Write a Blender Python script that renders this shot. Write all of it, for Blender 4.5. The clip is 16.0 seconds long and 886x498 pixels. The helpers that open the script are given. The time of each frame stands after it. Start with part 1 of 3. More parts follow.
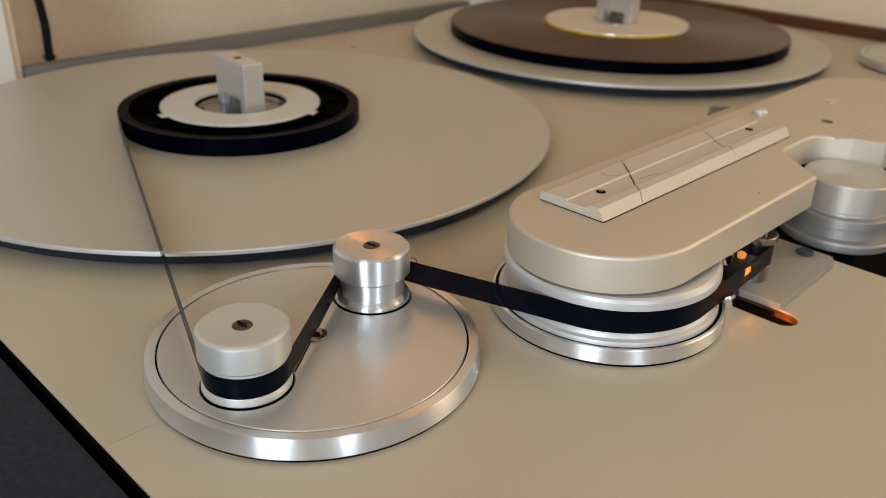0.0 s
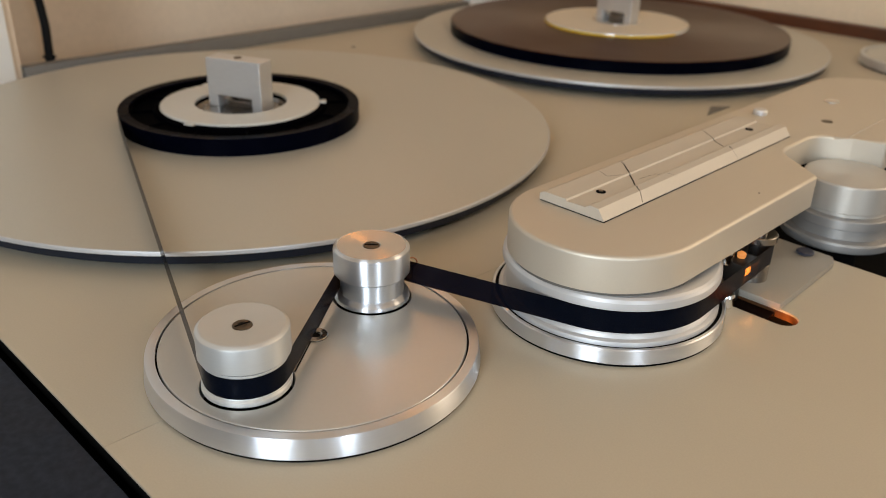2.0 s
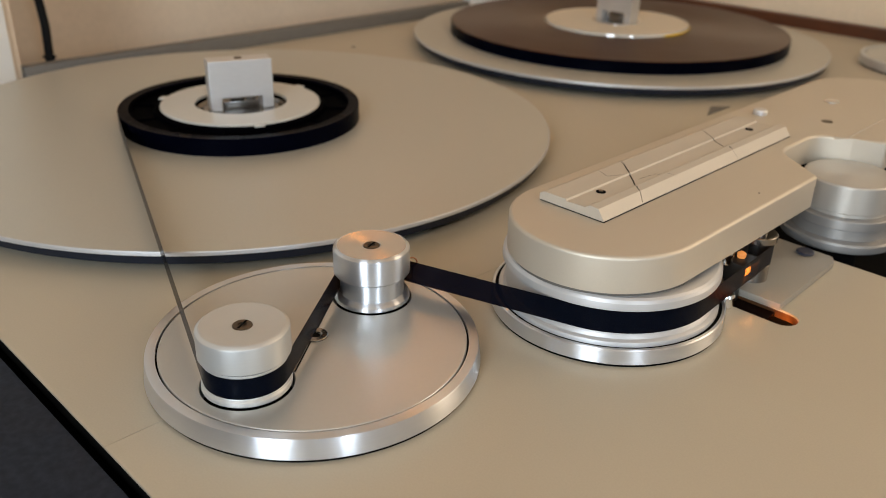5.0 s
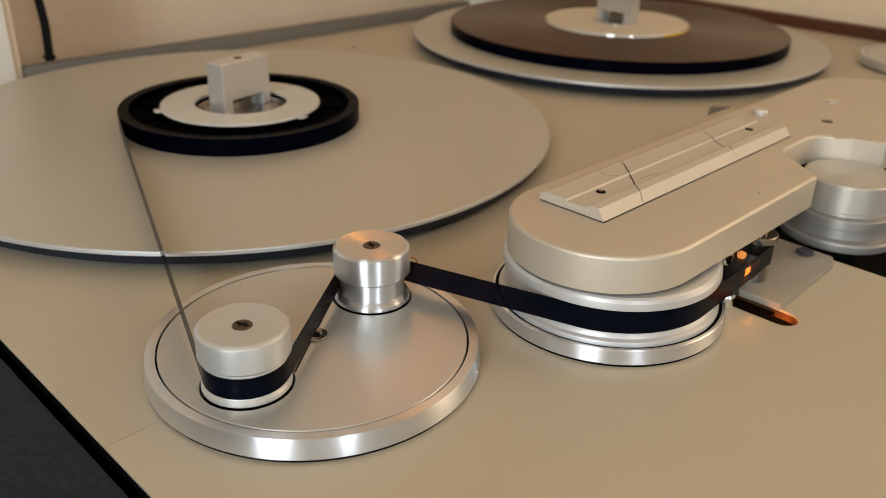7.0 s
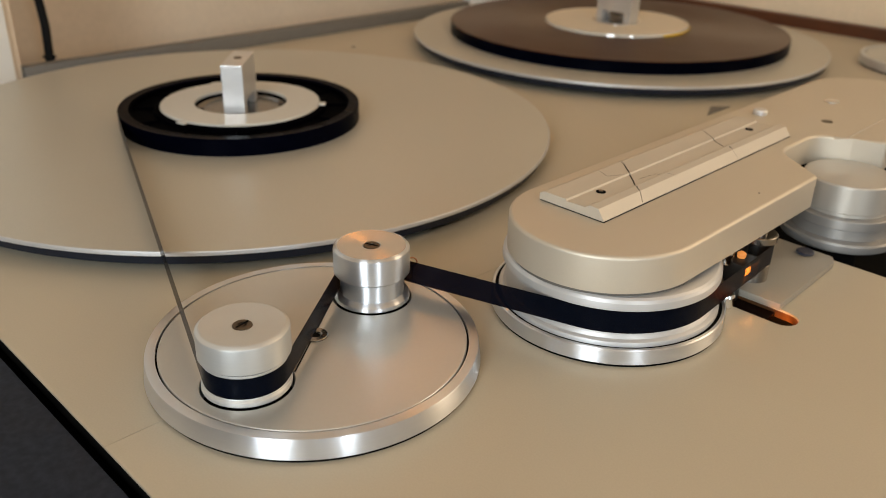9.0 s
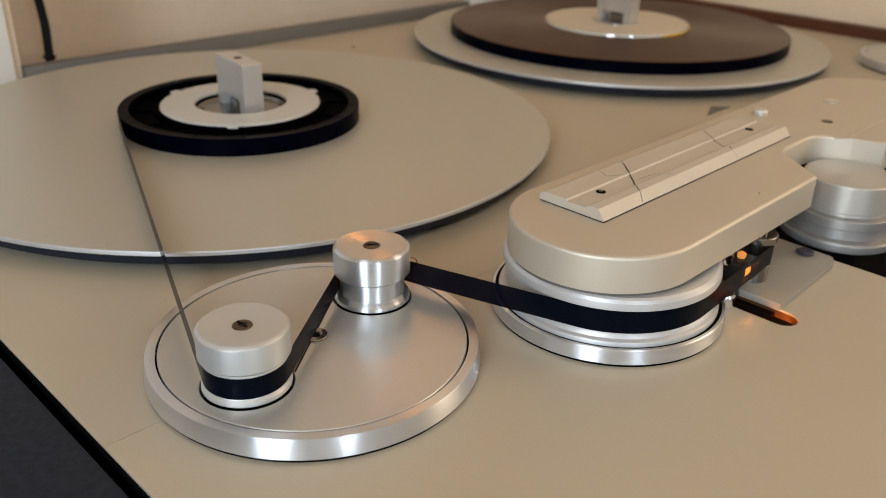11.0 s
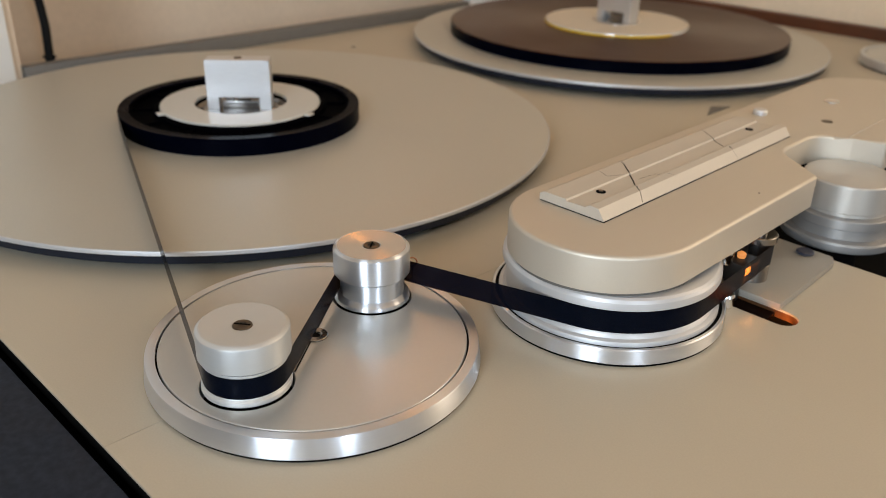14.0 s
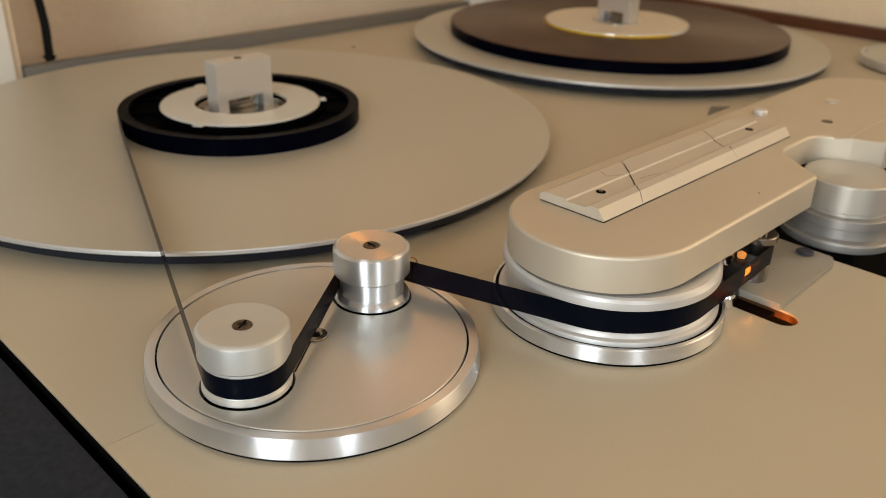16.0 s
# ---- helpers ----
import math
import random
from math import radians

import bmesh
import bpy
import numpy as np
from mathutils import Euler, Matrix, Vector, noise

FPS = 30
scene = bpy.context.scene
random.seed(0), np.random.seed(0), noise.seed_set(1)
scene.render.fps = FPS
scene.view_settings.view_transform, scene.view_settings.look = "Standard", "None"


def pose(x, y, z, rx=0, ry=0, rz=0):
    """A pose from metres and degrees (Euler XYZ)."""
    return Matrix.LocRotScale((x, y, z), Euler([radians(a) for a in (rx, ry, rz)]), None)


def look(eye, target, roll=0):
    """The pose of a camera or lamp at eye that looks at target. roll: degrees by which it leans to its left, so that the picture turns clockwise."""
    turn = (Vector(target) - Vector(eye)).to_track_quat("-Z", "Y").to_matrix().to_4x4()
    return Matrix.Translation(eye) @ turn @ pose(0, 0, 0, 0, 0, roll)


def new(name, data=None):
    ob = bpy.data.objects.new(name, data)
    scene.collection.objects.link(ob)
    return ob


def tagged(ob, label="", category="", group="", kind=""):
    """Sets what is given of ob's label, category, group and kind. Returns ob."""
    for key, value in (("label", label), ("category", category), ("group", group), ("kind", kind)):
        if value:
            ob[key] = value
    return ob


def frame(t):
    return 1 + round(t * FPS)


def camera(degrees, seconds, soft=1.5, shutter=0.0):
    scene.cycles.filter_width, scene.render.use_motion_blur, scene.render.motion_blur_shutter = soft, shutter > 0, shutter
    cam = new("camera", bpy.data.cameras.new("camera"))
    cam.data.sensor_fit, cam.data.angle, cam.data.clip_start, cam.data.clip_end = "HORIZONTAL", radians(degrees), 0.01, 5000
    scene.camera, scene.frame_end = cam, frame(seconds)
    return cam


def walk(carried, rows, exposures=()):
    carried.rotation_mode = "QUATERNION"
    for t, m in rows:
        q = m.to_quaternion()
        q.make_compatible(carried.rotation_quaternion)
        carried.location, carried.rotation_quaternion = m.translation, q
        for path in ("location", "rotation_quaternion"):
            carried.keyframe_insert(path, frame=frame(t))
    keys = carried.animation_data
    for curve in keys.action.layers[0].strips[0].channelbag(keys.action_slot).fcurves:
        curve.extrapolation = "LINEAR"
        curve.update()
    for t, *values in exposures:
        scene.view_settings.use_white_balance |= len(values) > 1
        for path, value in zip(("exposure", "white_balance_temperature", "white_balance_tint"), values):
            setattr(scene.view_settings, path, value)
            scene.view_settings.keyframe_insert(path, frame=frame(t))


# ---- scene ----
# camera: stands still beside the short end of the table; world x runs to the operator's side, y along the table
AZ = radians(45.495)
PITCH = radians(25.797)
EYE = Vector((0.0, 0.0, 0.29))
FORWARD = Vector((-math.cos(AZ) * math.cos(PITCH), math.sin(AZ) * math.cos(PITCH), -math.sin(PITCH)))
cam = camera(55.41, 16.0, 0.7)
cam.data.dof.use_dof = True
cam.data.dof.focus_distance = 0.50
cam.data.dof.aperture_fstop = 8.5
STAND = look(EYE, EYE + FORWARD, 1.552)
walk(cam, [(0.0, STAND), (16.0, STAND)], exposures=[
    (0.0, 0.05, 6720, 10.5), (4.0, 0.05, 6720, 10.5), (6.5, 0.05, 6750, 10.5), (7.0, 0.02, 7270, 10.5), (7.5, 0.08, 6390, 10.5), (8.0, 0.05, 7100, 10.5), (8.5, 0.05, 7370, 10.5), (9.0, 0.05, 7220, 10.5),
    (11.5, 0.07, 6520, 10.5), (12.0, 0.09, 6420, 10.5), (12.5, 0.10, 6540, 10.5), (13.0, 0.05, 6480, 10.5), (13.5, 0.08, 6460, 10.5), (14.0, 0.13, 6450, 10.5), (14.5, 0.13, 6470, 10.5), (15.0, 0.09, 6900, 10.5),
    (15.3, 0.05, 7370, 10.5), (15.5, 0.03, 7570, 10.5), (15.8, 0.03, 7620, 10.5), (16.0, 0.03, 7520, 10.5)])

# ---- light ----
world = bpy.data.worlds.new("world")
scene.world = world
world.use_nodes = True
wn = world.node_tree.nodes
sky = wn.new("ShaderNodeTexSky")
sky.sky_type = "NISHITA"
sky.sun_disc = False
sky.sun_elevation = radians(40)
sky.sun_rotation = radians(200)
world.node_tree.links.new(sky.outputs[0], wn["Background"].inputs[0])
wn["Background"].inputs[1].default_value = 0.12


def window_light(name, m, w, h, power, colour):
    d = bpy.data.lights.new(name, "AREA")
    d.shape, d.size, d.size_y, d.energy, d.color = "RECTANGLE", w, h, power, colour
    ob = new(name, d)
    ob.matrix_world = m
    return ob


# daylight in the window openings, all outside the view
window_light("daylight_a", look((0.80, -1.99, 1.025), (0.80, 0.0, 1.025)), 0.8, 1.45, 54, (0.76, 0.88, 1.0))
window_light("daylight_b", look((2.19, -0.65, 1.025), (0.0, -0.65, 1.025)), 0.3, 1.45, 17, (0.76, 0.88, 1.0))
window_light("daylight_c", look((0.75, 1.59, 1.025), (0.75, 0.0, 1.025)), 0.8, 1.45, 13, (1.0, 0.74, 0.46))



# ---- materials ----
def mat(name, colour, rough=0.5, metal=0.0, aniso=0.0, grain=0.0, scale=300.0, bump=0.0, stretch=(1, 1, 1), rough_var=0.08,
        spec=0.5, blotch=0.08, emit=None, power=0.0, see=0.0, coat=0.0, turn=0.0, tint=None):
    m = bpy.data.materials.new(name)
    m.use_nodes = True
    nt = m.node_tree
    b = nt.nodes["Principled BSDF"]
    b.inputs["Roughness"].default_value = rough
    b.inputs["Metallic"].default_value = metal
    b.inputs["Specular IOR Level"].default_value = spec
    b.inputs["Coat Weight"].default_value = coat
    tc = nt.nodes.new("ShaderNodeTexCoord")
    mp = nt.nodes.new("ShaderNodeMapping")
    mp.inputs["Scale"].default_value = stretch
    nt.links.new(tc.outputs["Object"], mp.inputs[0])
    fine = nt.nodes.new("ShaderNodeTexNoise")
    fine.inputs["Scale"].default_value = scale
    fine.inputs["Detail"].default_value = 4
    nt.links.new(mp.outputs[0], fine.inputs["Vector"])
    wide = nt.nodes.new("ShaderNodeTexNoise")
    wide.inputs["Scale"].default_value = 9.0
    wide.inputs["Detail"].default_value = 5
    nt.links.new(tc.outputs["Object"], wide.inputs["Vector"])
    # colour: base, shifted a little by the two noises
    mix1 = nt.nodes.new("ShaderNodeMix")
    mix1.data_type = "RGBA"
    lo = tuple(c * (1 - blotch) for c in colour)
    hi = tuple(min(1.0, c * (1 + blotch)) for c in (tint or colour))
    mix1.inputs["A"].default_value = (*lo, 1)
    mix1.inputs["B"].default_value = (*hi, 1)
    nt.links.new(wide.outputs[0], mix1.inputs["Factor"])
    mix2 = nt.nodes.new("ShaderNodeMix")
    mix2.data_type = "RGBA"
    mix2.blend_type = "MULTIPLY"
    mix2.inputs["Factor"].default_value = grain
    nt.links.new(mix1.outputs["Result"], mix2.inputs["A"])
    nt.links.new(fine.outputs[0], mix2.inputs["B"])
    nt.links.new(mix2.outputs["Result"], b.inputs["Base Color"])
    rr = nt.nodes.new("ShaderNodeMapRange")
    rr.inputs["To Min"].default_value = max(0.02, rough - rough_var)
    rr.inputs["To Max"].default_value = min(1.0, rough + rough_var)
    nt.links.new(wide.outputs[0], rr.inputs["Value"])
    nt.links.new(rr.outputs[0], b.inputs["Roughness"])
    if bump:
        bp = nt.nodes.new("ShaderNodeBump")
        bp.inputs["Strength"].default_value = bump
        bp.inputs["Distance"].default_value = 0.0003
        nt.links.new(fine.outputs[0], bp.inputs["Height"])
        nt.links.new(bp.outputs[0], b.inputs["Normal"])
    if aniso:
        b.inputs["Anisotropic"].default_value = aniso
        b.inputs["Anisotropic Rotation"].default_value = turn
        tg = nt.nodes.new("ShaderNodeTangent")
        tg.direction_type, tg.axis = "RADIAL", "Z"
        nt.links.new(tg.outputs[0], b.inputs["Tangent"])
    if emit:
        b.inputs["Emission Color"].default_value = (*emit, 1)
        b.inputs["Emission Strength"].default_value = power
    if see:
        tr = nt.nodes.new("ShaderNodeBsdfTransparent")
        tr.inputs[0].default_value = (0.9, 0.55, 0.3, 1)
        mx = nt.nodes.new("ShaderNodeMixShader")
        mx.inputs[0].default_value = see
        nt.links.new(b.outputs[0], mx.inputs[1])
        nt.links.new(tr.outputs[0], mx.inputs[2])
        nt.links.new(mx.outputs[0], nt.nodes["Material Output"].inputs["Surface"])
    return m


M_TABLE = mat("anodised_table", (0.525, 0.465, 0.36), 0.52, 0.25, spec=0.35, grain=0.12, scale=900, bump=0.04, rough_var=0.10, blotch=0.06)
M_PLATTER = mat("satin_platter", (0.53, 0.508, 0.438), 0.40, 0.40, grain=0.10, scale=700, bump=0.03, rough_var=0.07, blotch=0.05)
# the bluish base holds some of the cool window light
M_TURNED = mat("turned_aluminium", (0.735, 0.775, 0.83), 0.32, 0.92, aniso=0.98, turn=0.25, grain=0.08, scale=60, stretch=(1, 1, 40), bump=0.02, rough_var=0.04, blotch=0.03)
M_CAP = mat("finely_turned_cap", (0.72, 0.715, 0.70), 0.22, 0.92, aniso=0.9, turn=0.25, grain=0.06, scale=500, bump=0.02, rough_var=0.03, blotch=0.03)
M_ROLL = mat("satin_roller_aluminium", (0.60, 0.61, 0.60), 0.45, 0.62, aniso=0.35, turn=0.25, grain=0.08, scale=60, stretch=(1, 1, 30), bump=0.02, rough_var=0.04, blotch=0.03)
M_GREY = mat("grey_anodised_aluminium", (0.53, 0.51, 0.47), 0.46, 0.58, aniso=0.6, turn=0.25, grain=0.08, scale=60, stretch=(1, 1, 30), bump=0.02, rough_var=0.04, blotch=0.03)
# darker copy of M_GREY: the shade on the capstan's lower bands
M_GREY_SHADED = mat("shaded_grey_aluminium", (0.34, 0.335, 0.325), 0.44, 0.60, aniso=0.6, turn=0.25, grain=0.08, scale=60, stretch=(1, 1, 30), bump=0.02, rough_var=0.04, blotch=0.03)
M_GATE = mat("grey_plate_paint", (0.32, 0.295, 0.25), 0.45, 0.3, grain=0.12, scale=900, bump=0.05, blotch=0.06)
M_SATIN = mat("satin_anodised_aluminium", (0.61, 0.62, 0.63), 0.46, 0.55, aniso=0.6, turn=0.25, grain=0.08, scale=60, stretch=(1, 1, 30), bump=0.02, rough_var=0.04, blotch=0.03)
M_DISC = mat("turned_disc", (0.565, 0.57, 0.55), 0.36, 0.62, aniso=0.55, turn=0.25, grain=0.05, scale=500, bump=0.02, rough_var=0.04, blotch=0.03)
M_CAST = mat("bead_blasted_aluminium", (0.62, 0.56, 0.465), 0.50, 0.62, grain=0.10, scale=1500, bump=0.08, rough_var=0.06, blotch=0.05)
M_MILLED = mat("milled_aluminium", (0.74, 0.74, 0.74), 0.45, 0.85, grain=0.15, scale=90, stretch=(1, 1, 12), bump=0.05, blotch=0.04)
M_RAIL = mat("painted_rail", (0.57, 0.51, 0.425), 0.58, 0.30, grain=0.10, scale=1200, bump=0.06, blotch=0.05)
M_CHROME = mat("polished_steel", (0.72, 0.72, 0.72), 0.12, 1.0, rough_var=0.04, blotch=0.03)
M_SCREW = mat("dark_screw", (0.16, 0.13, 0.10), 0.35, 1.0, aniso=0.6, grain=0.3, scale=400, bump=0.1)
M_BLACK = mat("black_gap", (0.004, 0.004, 0.004), 0.7, blotch=0.2, spec=0.03)
M_FILM = mat("black_film", (0.002, 0.0035, 0.008), 0.25, spec=0.032, see=0.02, grain=0.2, scale=40, stretch=(1, 1, 25), blotch=0.3, rough_var=0.06)
M_CORE = mat("black_core_plastic", (0.0008, 0.0008, 0.0014), 0.45, spec=0.002, grain=0.3, scale=300, blotch=0.3)
M_COIL = mat("wound_film_edge", (0.0008, 0.0012, 0.0045), 0.26, spec=0.012, grain=0.5, scale=50, stretch=(1, 1, 60), bump=0.04, blotch=0.3)
M_STEEL = mat("dull_steel", (0.26, 0.25, 0.24), 0.26, 1.0, blotch=0.1)
M_HOUSE = mat("dark_lamp_metal", (0.03, 0.028, 0.026), 0.4, 0.5, blotch=0.2)
M_BROWN = mat("brown_wound_film", (0.060, 0.020, 0.007), 0.32, aniso=0.8, turn=0.25, grain=0.4, scale=220, bump=0.1, blotch=0.25, spec=0.17)
M_WHITE = mat("white_plastic", (0.52, 0.51, 0.47), 0.14, grain=0.06, scale=300, bump=0.02, blotch=0.05, rough_var=0.04)
M_LABEL = mat("cream_label", (0.62, 0.54, 0.42), 0.45, grain=0.1, scale=200, blotch=0.06)
M_CLEAR = mat("clear_glossy_rim", (0.55, 0.50, 0.42), 0.06, grain=0.1, scale=200, blotch=0.06, coat=0.8, rough_var=0.02, spec=0.8)
M_YELLOW = mat("yellow_rim", (0.70, 0.44, 0.02), 0.18, grain=0.1, scale=200, blotch=0.1)
M_WALL = mat("plaster_wall", (0.75, 0.61, 0.465), 0.8, grain=0.15, scale=120, bump=0.2, blotch=0.06)
# copy of the plaster, lightened and warmed for the light on the north wall
M_WALL_LIT = mat("lit_plaster_wall", (0.86, 0.67, 0.46), 0.8, grain=0.15, scale=120, bump=0.2, blotch=0.06)
# unseen walls tinted blue-grey so that metal sides reflect a cool light
M_WALL_COOL_TINT = mat("cool_tinted_wall", (0.60, 0.64, 0.70), 0.8, grain=0.15, scale=120, bump=0.2, blotch=0.06)
# the unseen ceiling is tan so that it bounces warm light down
M_CEIL = mat("warm_bounce_ceiling", (0.76, 0.58, 0.39), 0.9, grain=0.1, scale=80, bump=0.1, blotch=0.04)
M_FLOOR = mat("dark_carpet", (0.10, 0.08, 0.06), 0.95, grain=0.5, scale=400, bump=0.5, blotch=0.2)
M_TRIM = mat("grey_trim", (0.14, 0.13, 0.115), 0.55, grain=0.2, scale=120, blotch=0.1)
M_WOOD = mat("reddish_wood", (0.11, 0.034, 0.013), 0.4, grain=0.5, scale=60, stretch=(1, 12, 1), bump=0.1, blotch=0.2)
M_PAINT = mat("white_paint", (0.78, 0.78, 0.76), 0.45, grain=0.05, scale=100, blotch=0.03)
M_SIDE = mat("charcoal_laminate", (0.026, 0.025, 0.038), 0.6, grain=0.85, scale=200, bump=0.1, blotch=0.25, tint=(0.018, 0.030, 0.050), spec=0.2)
# colour of the shade between platter and table
M_SHADE = mat("blue_black_shade", (0.012, 0.015, 0.024), 0.5, blotch=0.2, spec=0.2)
M_KNOB = mat("blue_grey_metal", (0.05, 0.055, 0.08), 0.35, 0.5, blotch=0.1)
M_CABLE = mat("black_rubber", (0.006, 0.006, 0.006), 0.5, blotch=0.2, spec=0.1)
M_PIT = mat("copper_liner", (0.20, 0.085, 0.035), 0.4, 0.6, grain=0.3, scale=200, blotch=0.15)
M_BRONZE = mat("dark_bronze", (0.006, 0.0016, 0.0008), 0.45, 0.0, grain=0.4, scale=150, blotch=0.3, spec=0.04)
M_COPPER = mat("copper", (0.55, 0.22, 0.10), 0.3, 0.9, blotch=0.15)
M_GLOW = mat("lamp_filament", (1.0, 0.6, 0.3), 0.4, emit=(1.0, 0.42, 0.10), power=85)
M_TIP = mat("lamp_tip", (0.25, 0.08, 0.02), 0.4, emit=(1.0, 0.38, 0.10), power=0.55)
# glow of the added strip inside the slot
M_GLOW2 = mat("slot_fill_glow", (1.0, 0.6, 0.3), 0.4, emit=(1.0, 0.34, 0.06), power=60)
M_BULB = mat("orange_bulb", (1.0, 0.6, 0.3), 0.4, emit=(1.0, 0.36, 0.07), power=12)
M_FRAME = mat("window_frame_paint", (0.7, 0.68, 0.64), 0.5, blotch=0.04)


# ---- mesh helpers ----
def mesh(name, bm, material, sharp=24):
    me = bpy.data.meshes.new(name)
    bmesh.ops.recalc_face_normals(bm, faces=bm.faces)
    for f in bm.faces:
        f.smooth = True
    bm.to_mesh(me)
    bm.free()
    me.set_sharp_from_angle(angle=radians(sharp))
    me.materials.append(material)
    return me


def part(name, bm, material, parent=None, label="", at=None, sharp=24):
    ob = new(name, mesh(name, bm, material, sharp))
    if parent:
        ob.parent = parent
    if at is not None:
        ob.matrix_basis = at
    if label:
        ob["label"] = label
    return ob


def thing(name, label, category, at=None, group="", kind=""):
    ob = new(name)
    ob.empty_display_size = 0.02
    if at is not None:
        ob.matrix_basis = at
    return tagged(ob, label, category, group, kind)


def lathe(profile, steps=96):
    """A body of revolution round z; profile: (radius, height) from the axis or an inner rim outwards."""
    bm = bmesh.new()
    rings = []
    for r, z in profile:
        if r < 1e-6:
            rings.append([bm.verts.new((0, 0, z))])
        else:
            rings.append([bm.verts.new((r * math.cos(2 * math.pi * k / steps), r * math.sin(2 * math.pi * k / steps), z)) for k in range(steps)])
    for a, b in zip(rings, rings[1:]):
        for k in range(steps):
            j = (k + 1) % steps
            if len(a) == 1 and len(b) == 1:
                continue
            if len(a) == 1:
                bm.faces.new((a[0], b[k], b[j]))
            elif len(b) == 1:
                bm.faces.new((a[k], b[0], a[j]))
            else:
                bm.faces.new((a[k], b[k], b[j], a[j]))
    return bm


def tube(profile, steps=96):
    """A ring: the profile's last point joins its first."""
    return lathe(list(profile) + [profile[0]], steps)


def box(x0, x1, y0, y1, z0, z1, bevel=0.0, segs=2):
    bm = bmesh.new()
    bmesh.ops.create_cube(bm, size=1.0)
    for v in bm.verts:
        v.co = (x0 + (v.co.x + 0.5) * (x1 - x0), y0 + (v.co.y + 0.5) * (y1 - y0), z0 + (v.co.z + 0.5) * (z1 - z0))
    if bevel:
        bmesh.ops.bevel(bm, geom=list(bm.edges), offset=bevel, segments=segs, profile=0.5, affect="EDGES")
    return bm


def slab(loops, z0, z1, bevel=0.0, segs=3):
    """A flat body with the outline loops[0] and holes loops[1:]; the top's edges may be rounded."""
    bm = bmesh.new()
    edges = []
    for loop in loops:
        vs = [bm.verts.new((x, y, z0)) for x, y in loop]
        edges += [bm.edges.new((vs[k], vs[(k + 1) % len(vs)])) for k in range(len(vs))]
    bmesh.ops.triangle_fill(bm, use_beauty=True, use_dissolve=True, edges=edges)
    ret = bmesh.ops.extrude_face_region(bm, geom=list(bm.faces))
    top = [v for v in ret["geom"] if isinstance(v, bmesh.types.BMVert)]
    for v in top:
        v.co.z = z1
    if bevel:
        rim = [e for e in bm.edges if all(abs(v.co.z - z1) < 1e-7 for v in e.verts) and len(e.link_faces) == 2
               and any(abs(f.calc_center_median().z - z1) > 1e-6 for f in e.link_faces)]
        bmesh.ops.bevel(bm, geom=rim, offset=bevel, segments=segs, profile=0.5, affect="EDGES")
    return bm


def rounded(points, steps=8):
    """Outline through corner points (x, y, radius)."""
    out = []
    n = len(points)
    for i in range(n):
        p0, p1, p2 = (Vector(points[(i + k) % n][:2]) for k in (-1, 0, 1))
        r = points[i][2]
        if r <= 0:
            out.append(tuple(p1))
            continue
        u, v = (p0 - p1).normalized(), (p2 - p1).normalized()
        half = u.angle(v) / 2
        d = r / math.tan(half)
        c = p1 + (u + v).normalized() * (r / math.sin(half))
        a, b = p1 + u * d - c, p1 + v * d - c
        a0 = math.atan2(a.y, a.x)
        da = (math.atan2(b.y, b.x) - a0 + math.pi) % (2 * math.pi) - math.pi
        out += [(c.x + r * math.cos(a0 + da * k / steps), c.y + r * math.sin(a0 + da * k / steps)) for k in range(steps + 1)]
    return out


def arc(cx, cy, r, a0, a1, n):
    return [(cx + r * math.cos(radians(a0 + (a1 - a0) * k / n)), cy + r * math.sin(radians(a0 + (a1 - a0) * k / n))) for k in range(n + 1)]


def ribbon(pts):
    """A strip of film on edge along pts (x, y, bottom, top)."""
    bm = bmesh.new()
    rows = [(bm.verts.new((x, y, b)), bm.verts.new((x, y, t))) for x, y, b, t in pts]
    for a, b in zip(rows, rows[1:]):
        bm.faces.new((a[0], b[0], b[1], a[1]))
    return bm


def merge(*bms):
    out = bmesh.new()
    for b in bms:
        me = bpy.data.meshes.new("tmp")
        b.to_mesh(me)
        b.free()
        out.from_mesh(me)
        bpy.data.meshes.remove(me)
    return out


def moved(bm, m):
    bmesh.ops.transform(bm, matrix=m, verts=bm.verts)
    return bm


# ---- room ----
FLOOR_Z, CEIL_Z = -0.80, 2.00
X0, X1, Y0, Y1 = -1.330, 2.2, -2.0, 1.60


def structure(name, bm, material, label, category):
    return tagged(part(name, bm, material), label, category, kind="structure")


structure("floor", box(X0 - 0.1, X1 + 0.1, Y0 - 0.1, Y1 + 0.1, FLOOR_Z - 0.1, FLOOR_Z), M_FLOOR, "dark brown carpeted floor under the table", "floor")
structure("ceiling", box(X0 - 0.1, X1 + 0.1, Y0 - 0.1, Y1 + 0.1, CEIL_Z, CEIL_Z + 0.1), M_CEIL, "unseen room ceiling, tinted tan to warm the bounced light", "ceiling")
structure("wall_west", box(X0 - 0.1, X0, Y0 - 0.1, Y1 + 0.1, FLOOR_Z, CEIL_Z), M_WALL, "beige plaster wall behind the platters", "wall")


def wall_with_hole(a0, a1, h0, h1):
    outline = [(a0, FLOOR_Z), (a1, FLOOR_Z), (a1, CEIL_Z), (a0, CEIL_Z)]
    hole = [(h0, 0.30), (h1, 0.30), (h1, 1.75), (h0, 1.75)]
    return slab([outline, hole], 0.0, 0.1)


structure("wall_south", moved(wall_with_hole(X0, X1, 0.4, 1.2), Matrix.Translation((0, Y0, 0)) @ pose(0, 0, 0, 90)), M_WALL_COOL_TINT, "unseen wall with a window, tinted cool for the metal's reflections", "wall")
